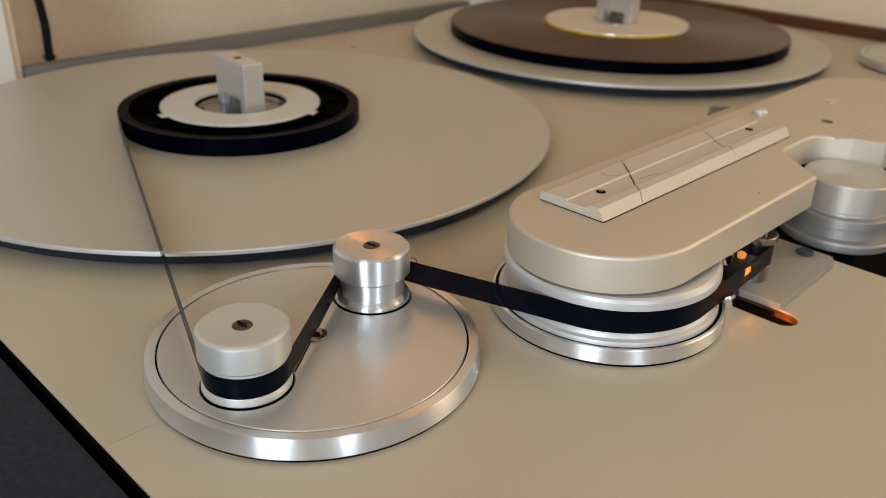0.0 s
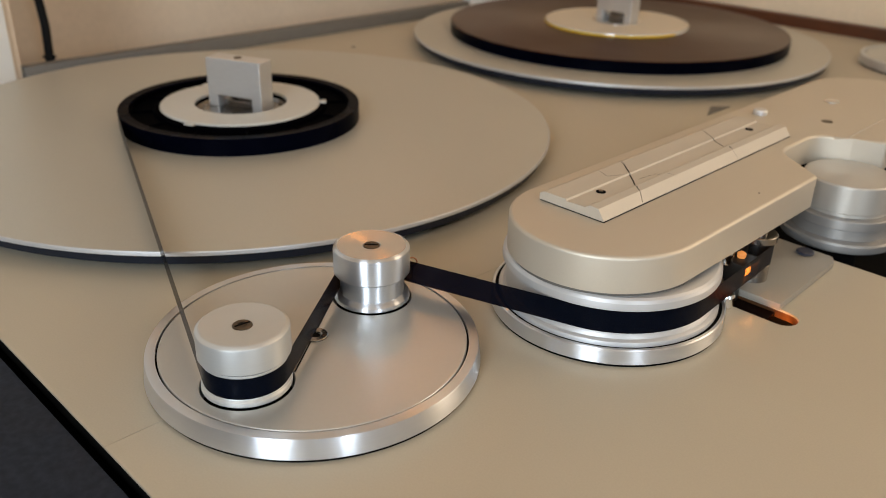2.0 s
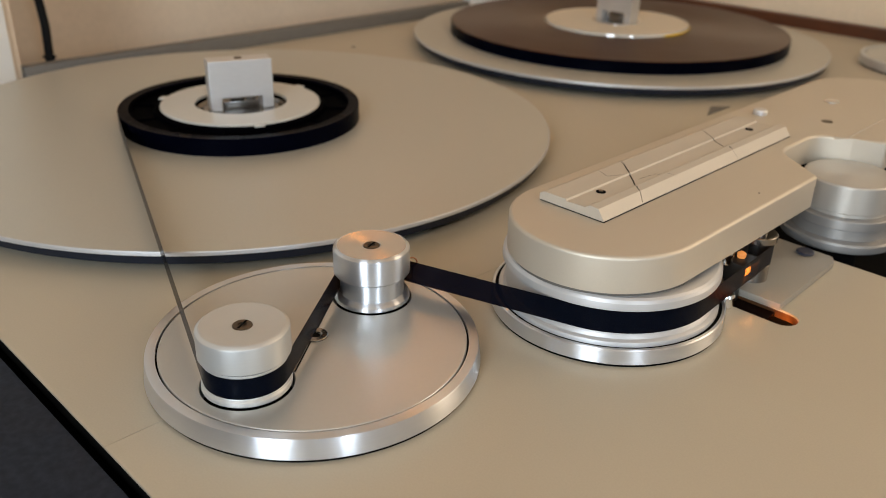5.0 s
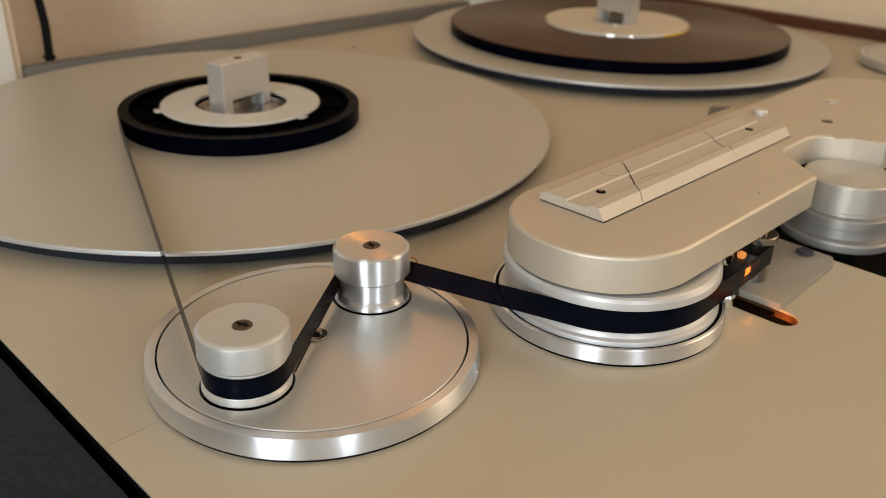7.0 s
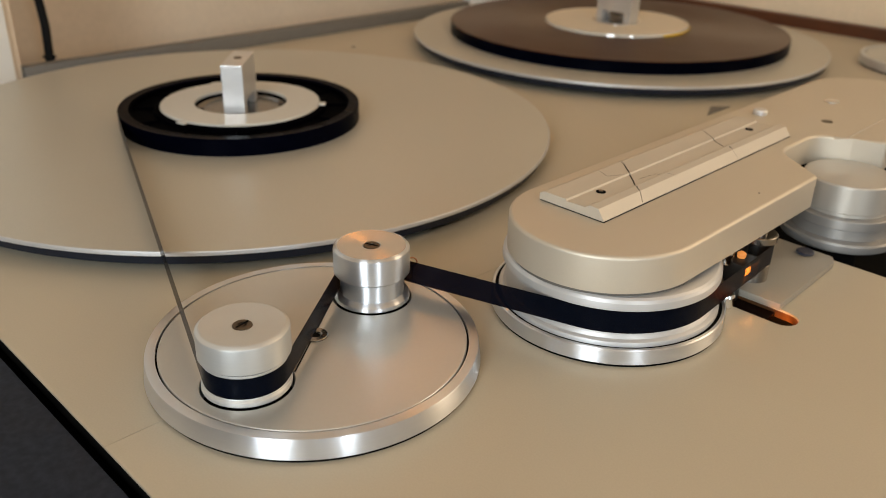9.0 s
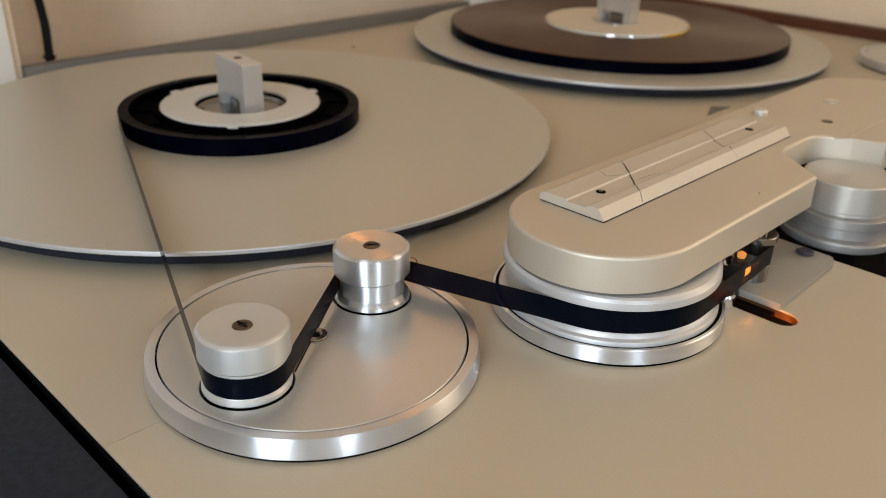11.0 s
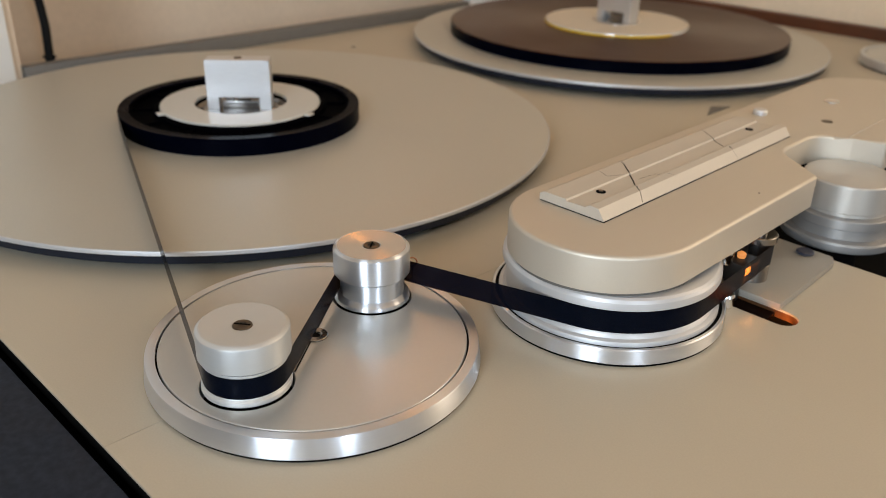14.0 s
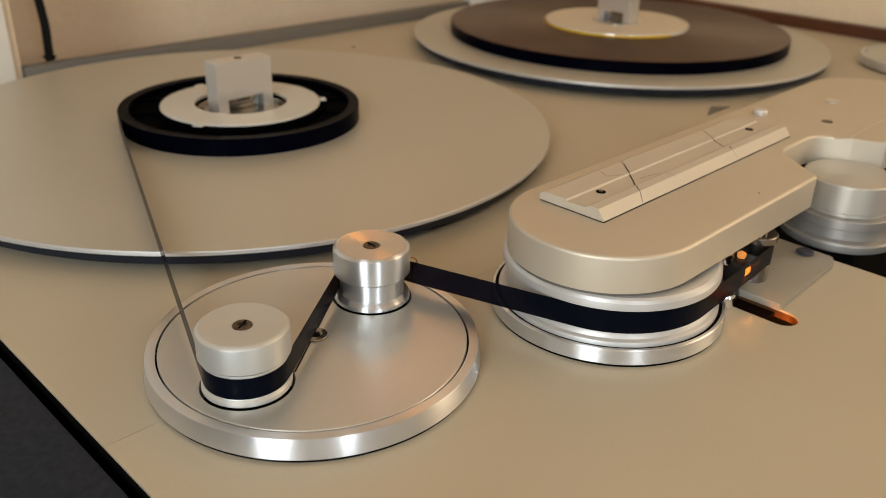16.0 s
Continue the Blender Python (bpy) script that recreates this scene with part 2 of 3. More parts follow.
structure("wall_east", moved(wall_with_hole(Y0, Y1, -0.80, -0.50), Matrix.Translation((X1, 0, 0)) @ pose(0, 0, 0, 0, 0, 90) @ pose(0, 0, 0, 90)), M_WALL_COOL_TINT, "unseen wall with a narrow window, tinted cool for the metal's reflections", "wall")

structure("wall_north", moved(wall_with_hole(X0, X1, 0.35, 1.15), Matrix.Translation((0, Y1 + 0.1, 0)) @ pose(0, 0, 0, 90)), M_WALL_LIT, "beige plaster wall beyond the far table end", "wall")

# ---- editing table ----
TX1, TY0, TY1, TXB = 0.16, 0.1277, 1.556, -1.119
table = thing("editing_table", "flatbed film editing table with a satin grey anodised metal top", "editing table")
SEAM = -0.3703
part("rear_panel", slab([[(TXB, TY0), (SEAM - 0.0002, TY0), (SEAM - 0.0002, TY1), (TXB, TY1)]], -0.0015, 0.0), M_TABLE, table)
slot = [(-0.262, 0.5145)] + arc(-0.1865, 0.5250, 0.0105, -90, 90, 12) + [(-0.262, 0.5355)]
well = rounded([(-0.34, 0.643, 0.004), (0.02, 0.643, 0.004), (0.02, 1.043, 0.004), (-0.34, 1.043, 0.004)], 4)
part("front_panel", slab([[(SEAM + 0.0002, TY0), (TX1, TY0), (TX1, TY1), (SEAM + 0.0002, TY1)], slot, well], -0.0015, 0.0), M_TABLE, table)
part("panel_bed", box(TXB, TX1, TY0 + 0.001, TY1, -0.10, -0.095), M_BLACK, table)
# sunken black strip that draws the shaded gap beside the table top
part("edge_gap_shade", box(TXB, TX1, TY0 - 0.0060, TY0 - 0.0006, -0.08, -0.030), M_BLACK, table, "black strip sunk in the edge gap, standing in for its shade")
part("front_apron", box(TX1 - 0.02, TX1 - 0.001, TY0 + 0.002, TY1, -0.09, -0.0045), M_TRIM, table)
pit = [(-0.2635, 0.5130)] + arc(-0.1865, 0.5250, 0.0120, -90, 90, 12) + [(-0.2635, 0.5370)]
part("under_tray", slab([[(TXB, TY0 + 0.001), (TX1 - 0.021, TY0 + 0.001), (TX1 - 0.021, TY1), (TXB, TY1)], pit, well], -0.012, -0.0017), M_BLACK, table)
part("slot_liner", slab([pit, slot], -0.007, -0.0018), M_PIT, table, "copper-coloured slot lining")
part("slot_shelf", box(-0.2610, -0.1960, 0.5148, 0.5352, -0.0068, -0.0036, 0.0004), M_BRONZE, table, "dark bronze shelf inside the slot")
part("slot_bottom", slab([pit], -0.041, -0.039), M_BLACK, table)
part("well_bottom", slab([well], -0.061, -0.059), M_BLACK, table)
part("side_shelf", box(TXB, TX1, TY0 - 0.55, TY0 - 0.0062, -0.045, -0.005), M_SIDE, table, "speckled charcoal side surface")
for lx in (TXB + 0.06, TX1 - 0.08):
    for ly in (TY0 + 0.05, TY1 - 0.10):
        part("leg", box(lx, lx + 0.05, ly, ly + 0.05, FLOOR_Z, -0.1005, 0.004), M_TRIM, table)

part("rear_rail", box(TXB - 0.050, TXB - 0.0005, TY0, TY1, -0.060, -0.0205), M_TRIM, table, "dark grey rear rail")
part("inlay", slab([[(-0.4690, 0.925), (-0.4690, 0.982), (-0.4860, 0.963)]], 0.0002, 0.0010), M_TRIM, table, "small dark triangular inlay")
part("plug", lathe([(0, 0.0002), (0.0035, 0.0002), (0.0030, 0.0012), (0, 0.0014)], 20), M_TRIM, table, "small dark plug", pose(-1.0218, 0.8295, 0))

# upstand, skirting and wall-side things
structure("trim", box(TXB - 0.020, TXB - 0.001, 0.3765, 1.195, -0.02, 0.019, 0.002), M_TRIM, "dark grey upstand along the table's rear edge", "trim")
structure("trim_low", box(TXB - 0.020, TXB - 0.001, 1.196, TY1, -0.02, -0.004, 0.002), M_TRIM, "low dark grey upstand behind the big film roll", "trim")
structure("trim_wood", box(TXB, X1, TY1 + 0.003, TY1 + 0.022, -0.02, 0.020, 0.002), M_WOOD, "dark reddish wooden strip at the table's far end", "trim")

# ---- platters ----
PL, PB = (-0.7643, 0.4671), (-0.7686, 1.1607)


def platter(at, r, label):
    p = thing("platter", label, "turntable platter", pose(*at, 0.0), group="platters")
    z = 0.0190
    part("disc", lathe([(0, z - 0.0037), (r - 0.0013, z - 0.0037), (r - 0.0013, z), (0.0126, z), (0, z)], 192), M_PLATTER, p)
    part("rim", tube([(r - 0.0012, z - 0.0037), (r - 0.0004, z - 0.0037), (r, z - 0.0030), (r, z - 0.0007), (r - 0.0005, z), (r - 0.0012, z)], 192), M_SATIN, p, "bright turned edge")
    # dark ring added below the disc to draw the shaded gap over the table
    part("shade_ring", tube([(0.0629, 0.0062), (r - 0.0063, 0.0062), (r - 0.0047, 0.0072), (r - 0.0026, z - 0.0041), (0.0629, z - 0.0041)], 160), M_SHADE, p, "dark ring standing in for the shade under the platter")
    part("disc_hub", lathe([(0, 0.0), (0.05, 0.0), (0.05, 0.006), (0.03, 0.008), (0.03, z - 0.0038), (0, z - 0.0038)], 48), M_BLACK, p)
    return p


platter_left = platter(PL, 0.3266, "large satin aluminium platter carrying a small film roll")
platter_right = platter(PB, 0.3209, "large satin aluminium platter carrying a big film roll")


def clamp(parent, z0, z1):
    """The upright clamp block: its broad face looks along x."""
    w, d = 0.0327, 0.0108
    o = rounded([(-w, z0, 0.0), (-0.0210, z0, 0.0), (-0.0210, z0 + 0.0131, 0.0010), (0.0210, z0 + 0.0131, 0.0010), (0.0210, z0, 0.0), (w, z0, 0.0), (w, z1, 0.0010), (-w, z1, 0.0010)], 3)
    bm = moved(slab([o], -d, d, 0.0006, 2), pose(0, 0, 0, 0, 0, 90) @ pose(0, 0, 0, 90))
    c = part("clamp_block", bm, M_MILLED, parent, "milled aluminium block", sharp=8)
    part("clamp_spring", merge(box(-0.0042, 0.0042, -0.0189, 0.0189, z0, z0 + 0.0073, 0.0006), moved(lathe([(0, -0.0073), (0.0037, -0.0073), (0.0037, 0.0063), (0, 0.0063)], 16), pose(0, -0.0042, z0 + 0.0110, 90)), box(-0.0031, 0.0031, 0.0063, 0.0157, z0 + 0.0075, z0 + 0.0126, 0.0006)), M_STEEL, c)
    part("top_screw", lathe([(0, z1 - 0.0010), (0.0042, z1 - 0.0010), (0.0042, z1 + 0.0008), (0.0037, z1 + 0.0010), (0.0021, z1 + 0.0010), (0.0021, z1 + 0.0002), (0, z1 + 0.0002)], 20), M_SCREW, c)
    return c


# small roll on the left platter
ZP = 0.0190
roll_a = thing("film_roll", "small black film roll with a pale plastic centre plate", "film roll", pose(*PL, 0.0), group="film rolls")
part("film_coil", tube([(0.1132, ZP + 0.0003), (0.1239, ZP + 0.0003), (0.1239, ZP + 0.0169), (0.1235, ZP + 0.0174), (0.1206, ZP + 0.0171), (0.1174, ZP + 0.0168), (0.1143, ZP + 0.0172), (0.1132, ZP + 0.0170)], 128), M_COIL, roll_a)
core = part("core_ring", tube([(0.1130, ZP + 0.0003), (0.1130, ZP + 0.0155), (0.1113, ZP + 0.0157), (0.1106, ZP + 0.0115), (0.0891, ZP + 0.0115), (0.0881, ZP + 0.0149), (0.0860, ZP + 0.0157), (0.0472, ZP + 0.0157), (0.0467, ZP + 0.0003)], 96), M_CORE, roll_a, "black plastic core")
for k in range(12):
    part("core_web", moved(box(0.0893, 0.1104, -0.0010, 0.0010, ZP + 0.0116, ZP + 0.0136), pose(0, 0, 0, 0, 0, 30 * k + 8)), M_CORE, core)
plate = part("centre_plate", tube([(0.0472, ZP + 0.0158), (0.0823, ZP + 0.0158), (0.0828, ZP + 0.0168), (0.0818, ZP + 0.0183), (0.0482, ZP + 0.0187), (0.0472, ZP + 0.0178)], 96), M_WHITE, roll_a, "pale grey plastic centre plate")
for k in range(3):
    part("tab", moved(box(0.0826, 0.0891, -0.0052, 0.0052, ZP + 0.0160, ZP + 0.0180, 0.0008), pose(0, 0, 0, 0, 0, 120 * k)), M_WHITE, plate)
part("hub_cup", lathe([(0, ZP + 0.0121), (0.0388, ZP + 0.0121), (0.0398, ZP + 0.0094), (0.0430, ZP + 0.0084), (0.0461, ZP + 0.0126), (0.0465, ZP + 0.0126), (0.0465, ZP + 0.0004), (0, ZP + 0.0004)], 48), M_STEEL, roll_a, "shiny metal hub cup")
clamp(roll_a, ZP + 0.0122, 0.0830)

# big roll on the right platter
ZQ = 0.0194
roll_b = thing("film_roll", "large brown film roll with a pale yellow-rimmed centre disc", "film roll", pose(*PB, 0.0), group="film rolls")
part("film_coil", tube([(0.1080, ZQ), (0.2618, ZQ), (0.2618, ZQ + 0.0162), (0.2612, ZQ + 0.0168), (0.1728, ZQ + 0.0164), (0.1080, ZQ + 0.0168)], 192), M_BROWN, roll_b)
part("film_edge", tube([(0.2619, ZQ), (0.2624, ZQ), (0.2624, ZQ + 0.0157), (0.2619, ZQ + 0.0162)], 192), M_COIL, roll_b, "black outer film windings")
disc = part("centre_disc", lathe([(0, ZQ + 0.0169), (0.1108, ZQ + 0.0169), (0.1113, ZQ + 0.0207), (0.1093, ZQ + 0.0216), (0.1080, ZQ + 0.0210), (0, ZQ + 0.0210)], 96), M_LABEL, roll_b, "pale centre disc")
part("rim", tube([(0.1114, ZQ + 0.0170), (0.1132, ZQ + 0.0171), (0.1123, ZQ + 0.0210), (0.1119, ZQ + 0.0215), (0.1114, ZQ + 0.0215)], 96), M_CLEAR, disc, "glossy pale rim")
tape = bmesh.new()
cols = []
for k in range(49):
    a = radians(-104 + 190 * k / 48)
    cols.append([tape.verts.new((r * math.cos(a), r * math.sin(a), z)) for r, z in ((0.1133, ZQ + 0.0170), (0.1140, ZQ + 0.0170), (0.1138, ZQ + 0.0196), (0.1131, ZQ + 0.0197))])
for a, b in zip(cols, cols[1:]):
    for k in range(4):
        tape.faces.new((a[k], b[k], b[(k + 1) % 4], a[(k + 1) % 4]))
part("tape", tape, M_YELLOW, disc, "yellow tape round half the rim")
part("hub_cup", lathe([(0, ZQ + 0.0211), (0.0388, ZQ + 0.0211), (0.0388, ZQ + 0.0221), (0.0335, ZQ + 0.0229), (0, ZQ + 0.0229)], 48), M_CHROME, roll_b, "shiny metal hub")
clamp(roll_b, ZQ + 0.0231, 0.1009)

# ---- guide roller plate ----
HB = 0.0146


def turning_roller(name, parent, at, zc, cap, groove, waist, metal):
    """A capped guide roller; it turns about its own axis."""
    r = part(name, lathe([(0, HB + 0.0006), (0.0250, HB + 0.0006), (0.0252, HB + 0.0012), (0.0250, HB + 0.0032), (0.0240, HB + 0.0042), (waist, HB + 0.0048), (groove, HB + 0.0055),
                          (groove, zc - 0.0030), (waist, zc - 0.0022), (waist, zc - 0.0012), (groove, zc - 0.0008), (groove, zc - 0.0002), (cap - 0.0006, zc), (cap, zc + 0.0008), (cap, 0.0502), (cap - 0.0003, 0.0512), (cap - 0.0010, 0.0520), (cap - 0.0022, 0.0526), (0.0057, 0.0518),
                          (0.0057, 0.0510), (0, 0.0510)], 96), metal, parent, "turned aluminium roller", pose(*at, 0.0))
    part("cap_face", tube([(0.0059, 0.05175), (cap - 0.0026, 0.05250), (cap - 0.0028, 0.05268), (0.0062, 0.05195)], 96), M_CAP if metal is M_TURNED else metal, r)
    s = part("screw", lathe([(0, 0.0511), (0.0054, 0.0511), (0.0054, 0.0520), (0.0050, 0.0524), (0.0026, 0.0524), (0.0024, 0.0516), (0, 0.0516)], 24), M_SCREW, r, "dark socket screw")
    part("slot", box(-0.0045, 0.0045, -0.0006, 0.0006, 0.0524, 0.0526), M_BLACK, s)
    return r


def roller_plate(at, label, flip=1):
    p = thing("roller_plate", label, "roller plate", pose(*at, 0.0), group="roller plates")
    # black foot, widened to draw the dark contact shade below the rim
    part("shade_foot", lathe([(0, 0.0), (0.1002, 0.0), (0.1002, 0.0020), (0, 0.0020)], 128), M_BLACK, p)
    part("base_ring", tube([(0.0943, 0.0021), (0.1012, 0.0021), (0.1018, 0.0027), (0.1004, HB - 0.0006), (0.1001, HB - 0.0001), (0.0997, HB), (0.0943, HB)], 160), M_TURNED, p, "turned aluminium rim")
    part("gap_ring", tube([(0.0932, 0.0021), (0.0943, 0.0021), (0.0943, HB - 0.002), (0.0932, HB - 0.002)], 128), M_BLACK, p)
    n = 96
    r1, r2 = Vector((0.014, -0.0578)), Vector((-0.0154, 0.0587))
    r1.y, r2.y = r1.y * flip, r2.y * flip
    hole = lambda c: [(c.x + 0.0262 * math.cos(2 * math.pi * k / 48), c.y + 0.0262 * math.sin(2 * math.pi * k / 48)) for k in range(48)]
    rim = [(0.0932 * math.cos(2 * math.pi * k / n), 0.0932 * math.sin(2 * math.pi * k / n)) for k in range(n)]
    part("disc", slab([rim, hole(r1), hole(r2)], 0.0021, HB, 0.0004, 1), M_DISC, p, "turned aluminium disc", sharp=5)
    c0, c1 = Vector((0.0237, -0.0326 * flip)), Vector((-0.0239, 0.0293 * flip))
    mid, run = (c0 + c1) / 2, c1 - c0
    along = pose(mid.x, mid.y, 0, 0, 0, math.degrees(math.atan2(run.y, run.x)))
    side_step = 0.0017 * flip
    part("groove", moved(box(-run.length / 2, run.length / 2, -0.0004, 0.0004, HB + 0.0001, HB + 0.0003), along), M_BLACK, p, "fine dark groove")
    part("groove_edge", moved(box(-run.length / 2, run.length / 2, side_step - 0.0010, side_step + 0.0010, HB + 0.0001, HB + 0.0004, 0.0001), along), M_CHROME, p, "bright machined edge beside the groove")
    s = part("pivot_screw", tube([(0.0035, HB + 0.0002), (0.0078, HB + 0.0002), (0.0078, HB + 0.0009), (0.0072, HB + 0.0014), (0.0042, HB + 0.0014), (0.0035, HB + 0.0008)], 32), M_STEEL, p, "dark socket screw")
    part("socket", lathe([(0, HB + 0.0002), (0.0034, HB + 0.0002), (0, HB + 0.0004)], 6), M_BLACK, s)
    a = turning_roller("roller", p, r1, 0.0355, 0.0256, 0.0236, 0.0240, M_ROLL)
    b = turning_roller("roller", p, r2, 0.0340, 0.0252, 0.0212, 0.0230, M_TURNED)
    return p, a, b


plate_a, roller_a, roller_b = roller_plate((-0.365, 0.2618), "round aluminium plate carrying two film guide rollers")
plate_b, roller_e, roller_f = roller_plate((-0.372, 1.4155), "round aluminium plate with two rollers near the far table end", -1)
R1, R2 = Vector((-0.351, 0.204)), Vector((-0.3804, 0.3205))

# ---- film drum under the arm ----
DRUM = Vector((-0.2815, 0.450))


def film_drum(at, label):
    d = thing("film_drum", label, "film drum", pose(*at, 0.0))
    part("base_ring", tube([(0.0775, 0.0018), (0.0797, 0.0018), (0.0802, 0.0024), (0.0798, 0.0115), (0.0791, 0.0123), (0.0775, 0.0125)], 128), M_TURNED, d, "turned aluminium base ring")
    # black foot that also draws the contact shade round the drum's base
    part("shade_foot", tube([(0.0752, 0.0), (0.0790, 0.0), (0.0790, 0.0017), (0.0752, 0.0017)], 96), M_BLACK, d)
    part("gap_ring", tube([(0.0752, 0.0018), (0.0775, 0.0018), (0.0775, 0.0117), (0.0752, 0.0117)], 96), M_BLACK, d)
    w = part("wheel", lathe([(0, 0.0012), (0.0750, 0.0012), (0.0751, 0.0138), (0.0747, 0.0148), (0.0738, 0.0153), (0.0722, 0.0158), (0.0713, 0.0180), (0.0708, 0.0185), (0.0708, 0.0350),
                             (0.0720, 0.0355), (0.0736, 0.0362), (0.0738, 0.0372), (0.0734, 0.0410), (0.0722, 0.0430), (0.0705, 0.0440), (0.0640, 0.0438), (0.0600, 0.0420), (0, 0.0420)], 160), M_SATIN, d, "turned aluminium drum wheel")
    return d, w


drum_a, wheel_a = film_drum(DRUM, "wide turned aluminium film drum with dark film round it")

# ---- arm ----
AX, AY, AR, AEND = -0.2825, 0.4400, 0.0640, 0.9025
arm = thing("bridge_arm", "long bead-blasted aluminium bridge arm over the film path", "machine arm")
corners = [(-0.2185, 0.6210, 0.004), (-0.2640, 0.6560, 0.026), (-0.2640, 0.7220, 0.022), (-0.2360, 0.7330, 0.012), (-0.2120, 0.7480, 0.006), (-0.2120, 0.8200, 0.010)]
side = rounded([(-0.2185, AY, 0.0)] + corners + [(-0.2185, AEND, 0.0), (-0.3465, AEND, 0), (-0.3465, AY, 0)], 6)
side = [p for p in side if not (abs(p[0] + 0.3465) < 1e-6)]
outline = side + arc(AX, AEND, AR, 0, 180, 40)[1:] + arc(AX, AY, AR, 180, 360, 40)[:-1]
body = part("arm_body", slab([outline], 0.0465, 0.0712, 0.0028, 5), M_CAST, arm)
part("arm_neck", tube([(0.040, 0.0425), (0.0615, 0.0425), (0.0625, 0.0464), (0.040, 0.0464)], 96), M_TRIM, arm, at=pose(AX, AY, 0))
part("top_seam", box(-0.2414, -0.2402, 0.735, 0.946, 0.0713, 0.0718, 0.0002), M_RAIL, arm)


def column(name, x, y, r0, z0, z1, material, label="", parent=None):
    return part(name, lathe([(0, z0), (r0, z0), (r0, z1), (0, z1)], 32), material, parent, label, pose(x, y, 0))


column("pillar", -0.30, 0.62, 0.020, 0.0, 0.0464, M_CAST, parent=arm)
column("pillar", -0.30, 0.88, 0.020, 0.0, 0.0464, M_CAST, parent=arm)

# rail on the arm: a bar with a thin ridge on one side and a chamfered one on the other
RX0, RX1, RY0, RY1, RZ = -0.3285, -0.2755, 0.4270, 0.6960, 0.0714
prof = [(RX0, RZ), (RX1, RZ), (RX1, RZ + 0.0010), (RX1 - 0.0050, RZ + 0.0078), (RX1 - 0.0115, RZ + 0.0085), (RX1 - 0.0155, RZ + 0.0060), (RX0 + 0.0225, RZ + 0.0055), (RX0 + 0.0219, RZ + 0.0068),
        (RX0 + 0.0040, RZ + 0.0068), (RX0, RZ + 0.0050)]
rail = part("rail", moved(slab([[(x, z) for x, z in prof]], -RY1, -RY0), pose(0, 0, 0, 90)), M_RAIL, arm, "pale rail bar with fine cracks", sharp=20)


# black line added for the gap and contact shade along the rail's foot
part("rail_shade", box(RX0 + 0.0010, RX1 + 0.0004, RY0 - 0.0004, RY1, 0.07125, RZ + 0.0003), M_BLACK, rail, "thin black line for the gap and contact shade under the rail")


def disc_at(x, y, z, r, h, material, name, parent, label=""):
    return part(name, lathe([(0, z), (r, z), (r, z + h * 0.6), (r * 0.85, z + h), (0, z + h)], 24), material, parent, label, pose(x, y, 0))


for hy in (0.4575, 0.6700):
    disc_at(-0.3000, hy, RZ + 0.0058, 0.0034, 0.0006, M_BLACK, "bolt_hole", rail)
    disc_at(-0.3003, hy + 0.0003, RZ + 0.0064, 0.0016, 0.0003, M_STEEL, "bolt", rail)


def crack(points, z, w, parent):
    bm = bmesh.new()
    vs = []
    for i, (x, y) in enumerate(points):
        q0, q1 = points[max(0, i - 1)], points[min(len(points) - 1, i + 1)]
        d = Vector((q1[0] - q0[0], q1[1] - q0[1])).normalized()
        k = w * (0.4 + 0.6 * math.sin(math.pi * (i + 0.6) / (len(points) + 0.2)))
        vs.append((bm.verts.new((x - d.y * k, y + d.x * k, z(x))), bm.verts.new((x + d.y * k, y - d.x * k, z(x)))))
    for a, b in zip(vs, vs[1:]):
        bm.faces.new((a[0], b[0], b[1], a[1]))
    return part("crack", bm, M_BLACK, parent, "dark hairline crack")


def rail_height(x):
    """Height of the rail's upper face, just proud of it."""
    pts = [(RX0, 0.0050), (RX0 + 0.0040, 0.0068), (RX0 + 0.0219, 0.0068), (RX0 + 0.0225, 0.0055), (RX1 - 0.0155, 0.0060), (RX1 - 0.0115, 0.0085), (RX1 - 0.0050, 0.0078), (RX1, 0.0010)]
    return RZ + float(np.interp(x, [p[0] for p in pts], [p[1] for p in pts])) + 0.0001


def along_rail(points):
    """More points on the way, so that a crack follows the rail's steps."""
    out = []
    for a, b in zip(points, points[1:]):
        out += [(a[0] + (b[0] - a[0]) * k / 8, a[1] + (b[1] - a[1]) * k / 8) for k in range(8)]
    return out + [points[-1]]


crack(along_rail([(-0.3280, 0.5195), (-0.3200, 0.5140), (-0.3128, 0.5068), (-0.3060, 0.5009), (-0.2976, 0.4925), (-0.2840, 0.4770), (-0.2758, 0.4722)]), rail_height, 0.00055, rail)
crack(along_rail([(-0.3270, 0.6370), (-0.3212, 0.6322), (-0.3066, 0.6212), (-0.2956, 0.6133), (-0.2798, 0.6044), (-0.2758, 0.6060)]), rail_height, 0.0004, rail)
crack(along_rail([(-0.3250, 0.4885), (-0.3132, 0.4835), (-0.3058, 0.4977)]), rail_height, 0.00018, rail)
crack(along_rail([(-0.2961, 0.4973), (-0.2942, 0.5164), (-0.2802, 0.5197), (-0.2761, 0.5274)]), rail_height, 0.00018, rail)

disc_at(-0.325, 0.7423, 0.0713, 0.0066, 0.0042, M_MILLED, "screw", arm, "milled screw head")
disc_at(-0.2974, 0.8361, 0.0713, 0.0072, 0.0012, M_CHROME, "screw", arm, "shiny flat screw head")
disc_at(-0.2729, 0.7661, 0.0713, 0.0050, 0.0004, M_SCREW, "screw", arm, "dark recessed screw")
disc_at(-0.2318, 0.5532, 0.0713, 0.0006, 0.0002, M_BLACK, "screw", arm)

# ---- capstan roller beside the arm ----
CX, CY = -0.2216, 0.7010
capstan = thing("capstan", "stacked turned aluminium capstan roller beside the arm", "roller", pose(CX, CY, 0.0))
part("column", lathe([(0, -0.0588), (0.0200, -0.0588), (0.0200, -0.0015), (0, -0.0015)], 32), M_BLACK, capstan)
